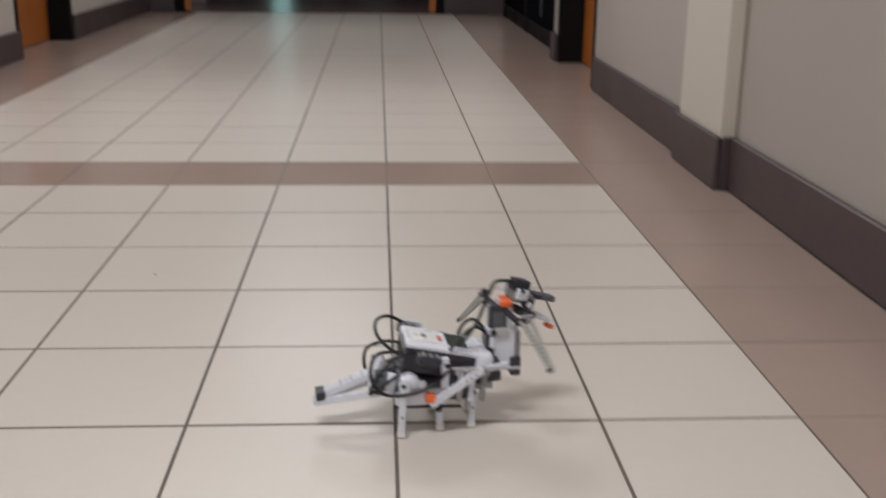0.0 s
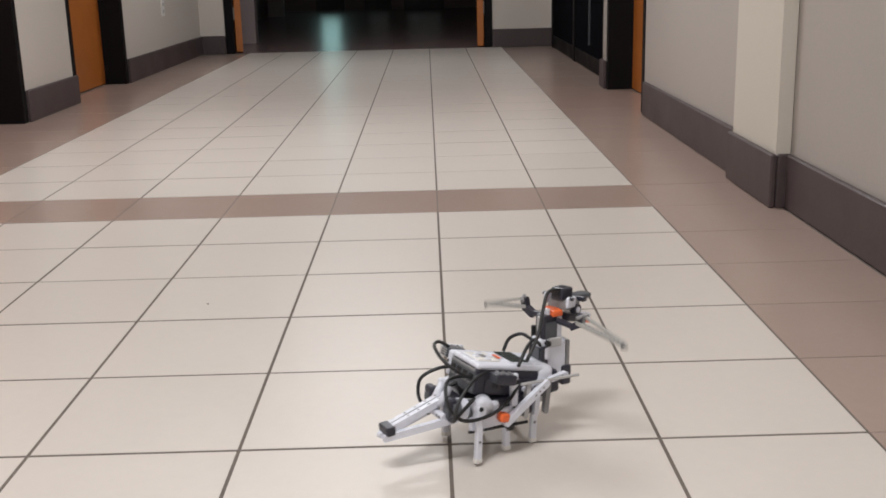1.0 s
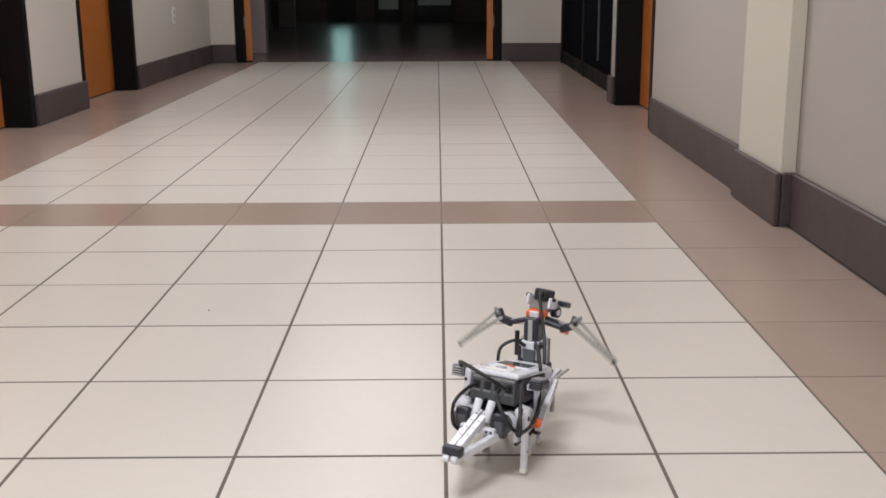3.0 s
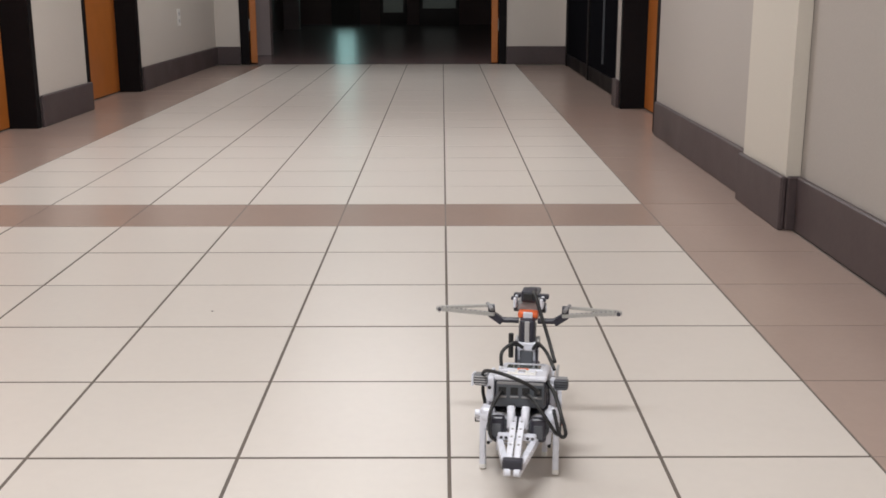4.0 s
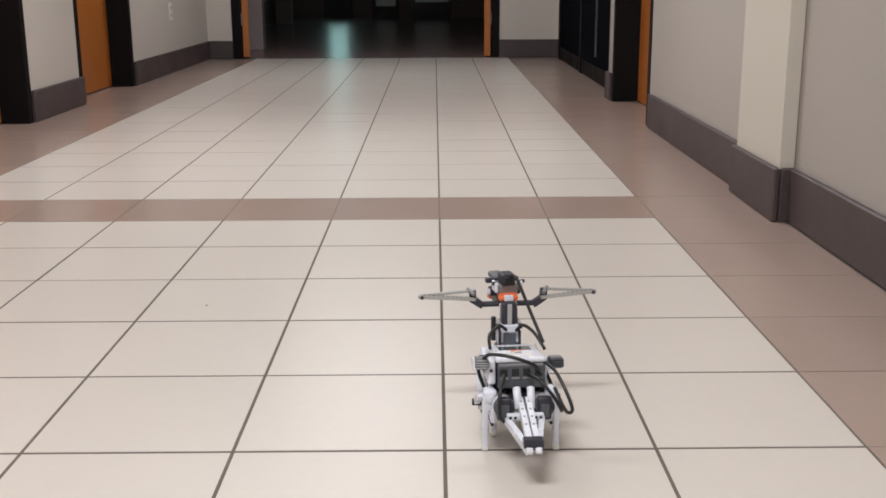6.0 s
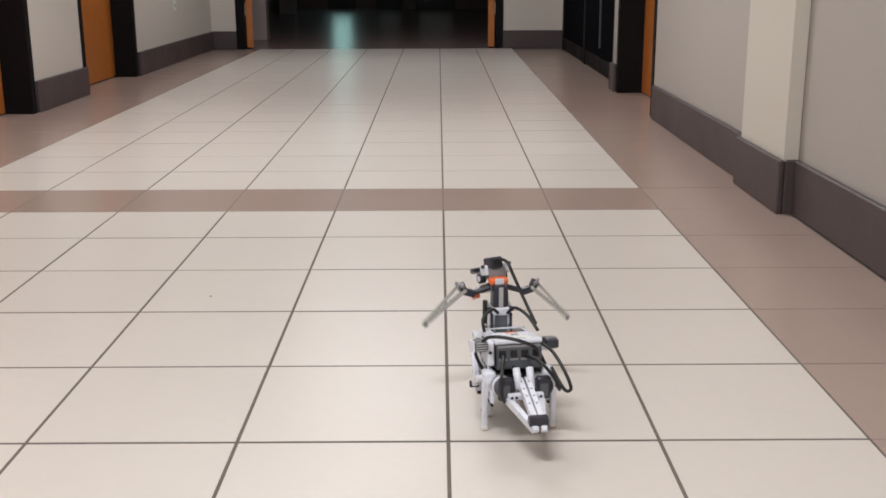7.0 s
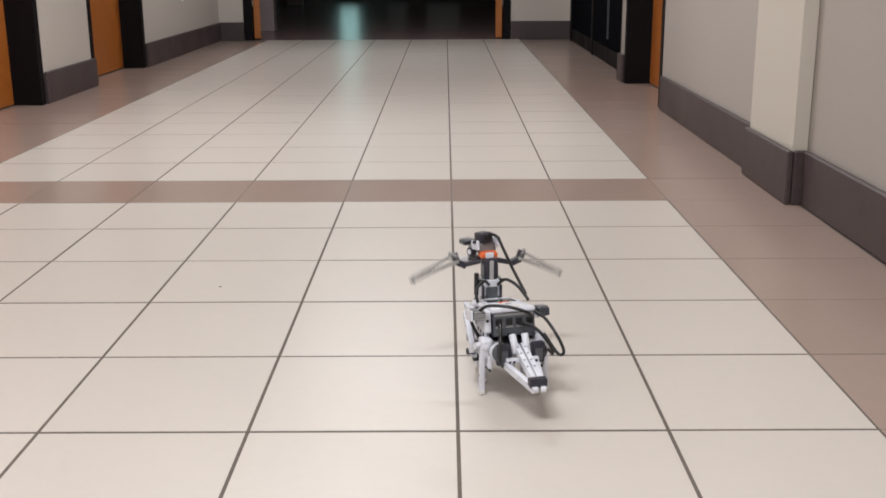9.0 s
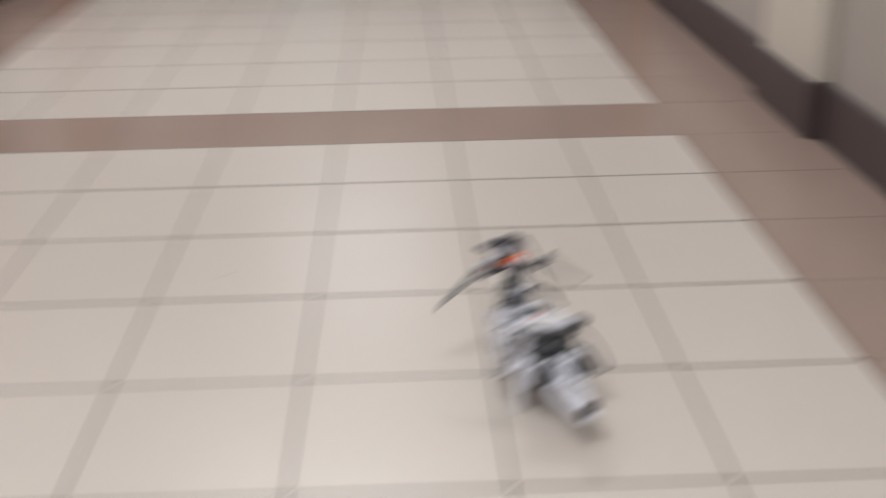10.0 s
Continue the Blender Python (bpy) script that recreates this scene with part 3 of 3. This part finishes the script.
part("collar_plate", rbox((0, 0.0915, 0.1840), (0.014, 0.004, 0.011), 0.001), M_WHITE, motor)

# head, nodding on the collar
HEAD_AT = (0, 0.113, 0.183)
head = new("head", mesh_of("head", rbox((0, 0.012, 0.010), (0.034, 0.034, 0.016), 0.003), M_GREY))
head.parent = robot
head.location = HEAD_AT
part("sensor", rbox((0, 0.004, 0.026), (0.022, 0.026, 0.018), 0.003), M_DARK, head, "dark sensor block")
part("sensor_face", rbox((0, -0.0095, 0.027), (0.014, 0.003, 0.010), 0.001), M_BLACK, head)
part("brow", rbox((0, 0.026, 0.018), (0.054, 0.010, 0.007), 0.002), M_DARK, head, "dark brow bar")
part("brow", rbox((0, 0.046, 0.016), (0.020, 0.044, 0.009), 0.003), M_MOTOR, head, "dark grey upper snout")
for sx in (-1, 1):
    part("eye", add_cyl(bmesh.new(), (sx * 0.015, 0.014, 0.004), (sx * 0.024, 0.014, 0.004), 0.008, 16), M_DARK, head, "round dark eye disc")
    part("eye_ring", add_cyl(bmesh.new(), (sx * 0.0235, 0.014, 0.004), (sx * 0.0250, 0.014, 0.004), 0.0045, 12), M_WHITE, head)
    part("cheek", rbox((sx * 0.020, 0.000, 0.016), (0.005, 0.020, 0.016), 0.002), M_WHITE, head)
    part("crest_pin", add_cyl(bmesh.new(), (sx * 0.018, -0.004, 0.022), (sx * 0.026, -0.004, 0.022), 0.003, 8), M_DARK, head)
part("jaw", rbox((0, 0.026, -0.008), (0.024, 0.034, 0.012), 0.003, pose(0, 0, 0, -10)), M_DARK, head, "dark lower jaw")
part("snout", rbox((0, 0.056, -0.004), (0.018, 0.038, 0.009), 0.003, pose(0, 0, 0, -10)), M_WHITE, head, "white snout")
part("tongue", rbox((0, 0.080, -0.012), (0.011, 0.014, 0.007), 0.002, pose(0, 0, 0, -10)), M_RED, head, "red tongue tip")

# wings: a short dark arm and a long pale blade on each side
WINGS = []
for sx in (-1, 1):
    root = (sx * 0.014, 0.102, 0.173)
    arm = new("wing", mesh_of("wing", add_cyl(bmesh.new(), (0, 0, 0), (sx * 0.030, 0, -0.003), 0.0045, 10), M_DARK))
    arm.parent = robot
    arm.location = root
    arm["label"] = "dark wing arm with a pale blade"
    bm = bmesh.new()
    add_beam(bm, (sx * 0.028, 0, -0.003), (sx * 0.041, 0.0, 0.004), 0.010, 0.010, (0, 1, 0))
    add_beam(bm, (sx * 0.041, 0, 0.004), (sx * 0.043, 0.0, 0.015), 0.010, 0.009, (0, 1, 0))
    part("elbow", bm, M_DARK, arm)
    part("elbow_pin", add_cyl(bmesh.new(), (sx * 0.041, -0.009, 0.014), (sx * 0.050, 0.006, 0.018), 0.003, 8), M_GREY, arm)
    bm = bmesh.new()
    add_beam(bm, (0, -0.004, 0.002), (sx * 0.082, 0.0, 0.0), 0.005, 0.0072, (0, 1, 0))
    blade = new("blade", mesh_of("blade", bm, M_BLADE))
    blade.parent = arm
    blade.location = (sx * 0.040, 0, 0.004)
    blade["label"] = "pale perforated wing blade"
    bm = bmesh.new()
    add_beam(bm, (sx * 0.002, 0.003, 0.013), (sx * 0.079, 0.001, 0.002), 0.004, 0.0045, (0, 1, 0))
    part("strut", bm, M_BLADE, blade)
    part("root_plate", rbox((sx * 0.003, 0.000, 0.006), (0.008, 0.008, 0.018), 0.002), M_GREY, blade)
    bm = bmesh.new()
    for k in range(10):
        u = k / 9
        add_cyl(bm, (sx * (0.012 + 0.064 * u), -0.0036 + 0.0034 * u, -0.0016), (sx * (0.012 + 0.064 * u), -0.0036 + 0.0034 * u, 0.0046), 0.0019, 6)
    part("pin_holes", bm, M_GREY, blade)
    part("tip", add_cyl(bmesh.new(), (sx * 0.080, -0.006, 0), (sx * 0.080, 0.003, 0), 0.003, 8), M_DARK, blade)
    WINGS.append((arm, blade, sx, root))

# cables
CABLES = [
    [(-0.054, -0.034, 0.132), (-0.046, -0.060, 0.150), (-0.020, -0.082, 0.154), (0.010, -0.084, 0.143), (0.0245, -0.066, 0.126), (0.0245, -0.048, 0.117)],
    [(0.008, -0.046, 0.114), (0.022, -0.084, 0.118), (0.042, -0.096, 0.094), (0.054, -0.078, 0.070), (0.055, -0.035, 0.070), (0.050, -0.002, 0.084), (0.044, 0.016, 0.100)],
    [(-0.0245, -0.046, 0.116), (-0.028, -0.070, 0.118), (-0.036, -0.096, 0.104), (-0.036, -0.098, 0.074), (-0.027, -0.084, 0.058)],
    [(-0.008, -0.046, 0.100), (-0.010, -0.062, 0.096), (-0.012, -0.076, 0.086), (-0.018, -0.070, 0.068)],
    [(-0.034, 0.040, 0.122), (-0.034, 0.050, 0.140), (-0.018, 0.062, 0.150), (-0.006, 0.074, 0.140)],
    [(0.010, 0.076, 0.138), (0.018, 0.058, 0.152), (0.032, 0.036, 0.146), (0.044, 0.016, 0.128)],
    [(0.006, 0.110, 0.216), (0.011, 0.086, 0.217), (0.019, 0.073, 0.197), (0.032, 0.056, 0.164), (0.044, 0.030, 0.134)],
    [(-0.040, 0.030, 0.112), (-0.052, 0.016, 0.118), (-0.056, -0.006, 0.104), (-0.050, -0.026, 0.088)],
    [(0.036, -0.030, 0.126), (0.047, -0.058, 0.122), (0.058, -0.086, 0.102), (0.065, -0.098, 0.080), (0.057, -0.092, 0.076), (0.047, -0.056, 0.096)],
]
for pts in CABLES:
    part("cable", add_tube(bmesh.new(), pts, 0.0026), M_BLACK, robot, "black cable", True)

# ---- floor tiles ----
def tile_mesh(w, d, mat):
    jx, jy = (JOINT, JOINT_Y) if mat is M_TILE else (0.003, 0.003)
    bm = add_box(bmesh.new(), (0, 0, -0.004), (w - jx, d - jy, 0.008), 0.0003)
    return mesh_of("tile", bm, mat)


STRIP_R, STRIP_L = XR - BT - 2 * TILE, -5 * TILE - (XL + BT)
T_FIELD, T_CROSS = tile_mesh(TILE, TILE, M_TILE), tile_mesh(TILE, TILE, M_BROWN)
T_RIGHT, T_LEFT = tile_mesh(STRIP_R + 0.012, TILE, M_BROWN), tile_mesh(STRIP_L + 0.012, TILE, M_BROWN)
T_ALCOVE = tile_mesh(XA - XR + 0.02, TILE, M_BROWN)
rng = random.Random(4)


def lay(mesh, x, y):
    ob = new("tile", mesh)
    ob.parent = floor
    ob.location = (x, y, rng.uniform(-0.0003, 0.0003))


for x0, x1, y0, y1 in ((XL - DEEP, XL + BT, 2.62, 3.65), (XL - DEEP, XL + BT, 4.45, 5.44), (XR - BT, XR + DEEP, 3.485, 4.44)):
    ob = new("tile", mesh_of("tile", add_box(bmesh.new(), (0, 0, -0.004), (x1 - x0 + 0.002, y1 - y0, 0.008)), M_BROWN))
    ob.parent, ob.location = floor, ((x0 + x1) / 2, (y0 + y1) / 2, -0.0006)

FIRST, LAST = -2, 25
for j in range(FIRST, LAST):
    y = (j + 0.5) * TILE
    for i in range(-5, 2):
        lay(T_CROSS if j == 5 else T_FIELD, (i + 0.5) * TILE, y)
    lay(T_RIGHT, 2 * TILE + STRIP_R / 2 + 0.006, y)
    lay(T_LEFT, -5 * TILE - STRIP_L / 2 - 0.006, y)
    if j > 14:
        lay(T_ALCOVE, (XR - BT + XA) / 2 + 0.008, y)
# the tiles out of reach behind the camera, and the cut row before the doorway
for name, mat in (("beige_tiles", M_TILE), ("brown_tiles", M_BROWN)):
    bm = bmesh.new()
    if mat is M_TILE:
        for j in range(-29, FIRST):
            for i in range(-5, 2):
                if (j - 5) % 17:
                    add_box(bm, ((i + 0.5) * TILE, (j + 0.5) * TILE, -0.004), (TILE - JOINT, TILE - JOINT, 0.008))
    else:
        for j in range(-29, FIRST):
            add_box(bm, (2 * TILE + STRIP_R / 2 + 0.006, (j + 0.5) * TILE, -0.004), (STRIP_R, TILE - JOINT, 0.008))
            add_box(bm, (-5 * TILE - STRIP_L / 2 - 0.006, (j + 0.5) * TILE, -0.004), (STRIP_L, TILE - JOINT, 0.008))
            if not (j - 5) % 17:
                for i in range(-5, 2):
                    add_box(bm, ((i + 0.5) * TILE, (j + 0.5) * TILE, -0.004), (TILE - JOINT, TILE - JOINT, 0.008))
    rest = part(name, bm, mat, floor)
    rest["kind"] = "stuff"
for i in range(-5, 2):
    ob = new("tile", tile_mesh(TILE, Y1 - LAST * TILE, M_TILE))
    ob.parent, ob.location = floor, ((i + 0.5) * TILE, (LAST * TILE + Y1) / 2, 0)


# ---- what moves ----
# seconds, x, y, the heading in degrees to the right of straight ahead, and the pitch
ROUTE = [(0, 0.0562, 0.006, 85, 0), (0.3, 0.0624, 0.0167, 80.2, -2.2), (0.5, 0.0616, 0.0098, 77.9, -1.5),
         (0.8, 0.0480, 0.0040, 69, -1.5), (1, 0.0599, -0.0007, 62, -1.5), (1.5, 0.0746, 0.0201, 59, -1.8), (2, 0.0865, 0.0000, 39.5, -1.2),
         (2.5, 0.0850, 0.0125, 33.5, -3), (2.7, 0.0855, 0.0105, 31.5, -2.5), (3.2, 0.089, 0.0055, 26, 0),
         (3.8, 0.0977, 0.0028, 14.5, 0.5), (4, 0.1044, 0.0033, 8.3, -0.3), (4.1, 0.1046, 0.0042, 7.9, -1.2),
         (4.2, 0.1046, 0.0072, 7.9, -5.5), (4.4, 0.1055, 0.0132, 8, -7.6), (4.7, 0.1073, 0.0161, 6.2, -7.8),
         (4.8, 0.1088, 0.0161, 5, -5), (4.9, 0.11, 0.0165, 3.4, -2.6), (5, 0.1111, 0.017, 2, -1.2),
         (5.5, 0.1133, 0.031, -2.9, 0.6), (6, 0.1056, 0.05, -3.6, 0.3), (6.5, 0.1162, 0.0704, -9.6, 0.8),
         (6.8, 0.1173, 0.0844, -10, 1.2), (7, 0.0959, 0.0923, -8.9, 0.6), (7.5, 0.1037, 0.1129, -15.5, -0.6),
         (8, 0.0875, 0.1374, -10.3, 0.3), (8.5, 0.0934, 0.1701, -17.2, 1), (9, 0.0769, 0.1927, -13.6, 0.7),
         (9.5, 0.0784, 0.2228, -22, 0.3), (10, 0.0653, 0.2441, -17, 0.4)]
DOWN = [-0.06, 0.55, 1.2, 1.84, 2.45, 3.08, 3.72, 4.36, 5.0, 5.65, 6.28, 6.93, 7.57, 8.2, 8.84, 9.47, 10.11]   # wings lowest


def flap(t):
    """0 with the wings down, 1 with them up."""
    for a, b in zip(DOWN, DOWN[1:]):
        if t < b:
            return 0.5 - 0.5 * math.cos(2 * math.pi * (t - a) / (b - a))
    return 0.0


def glance(t):
    """How far head and wings turn to the left against the body, in degrees."""
    return 13 if t < 2.4 else 13 - 10 * min((t - 2.4) / 1.6, 1)


def head_turn(t):
    """How far the head turns to the left against the body, in degrees."""
    return float(np.interp(t, (0, 1.0, 1.5, 2.5, 3.9, 4.5, 5.5, 7.0, 10), (19, 19, 5, -18, -6, 4, 8, 19, 19)))


def droop(t, side):
    """The right wing hangs a little lower once the robot walks away."""
    return 5 * min(max((t - 5.5) / 3, 0), 1) if side > 0 else 0


def tail_dip(t):
    """How far the tail hangs down, in degrees."""
    return float(np.interp(t, (0, 0.6, 1.5, 2.0, 2.5, 3.3, 3.8, 10), (8, 8, 3, 0, -2, 0, 1, 1)))


def motions():
    walk(robot, [(t, pose(x, y, 0.05 * abs(math.sin(math.radians(p))), p, 0.8 * math.sin(6.28 * t), -h)) for t, x, y, h, p in ROUTE])
    beats = [k / 15 for k in range(151)]
    for arm, blade, sx, root in WINGS:
        walk(arm, [(t, pose(*root, 0, sx * (13 - 20 * flap(t)) + droop(t, sx), glance(t) + 14 * max(1 - t / 1.2, 0))) for t in beats])
        walk(blade, [(t, pose(sx * 0.040, 0, 0.004, 0, sx * (31 - 31 * flap(t)), 0)) for t in beats])
    walk(head, [(t, pose(*HEAD_AT, -20 + 22 * flap(t), 0, head_turn(t))) for t in beats])
    for leg, sx, ly, x, h in LEGS:
        sgn = -sx if 0 < ly < 0.05 else sx
        walk(leg, [(t, pose(x, ly, h + 0.001, -7 * sgn * math.sin(2 * math.pi * (t - 0.95)), 0, 0)) for t in [k / 10 for k in range(101)]])
    walk(tail, [(t, pose(*TAIL_AT, tail_dip(t), 0, 3 * math.sin(2 * math.pi * t / 1.0))) for t in [k / 10 for k in range(101)]])


motions()
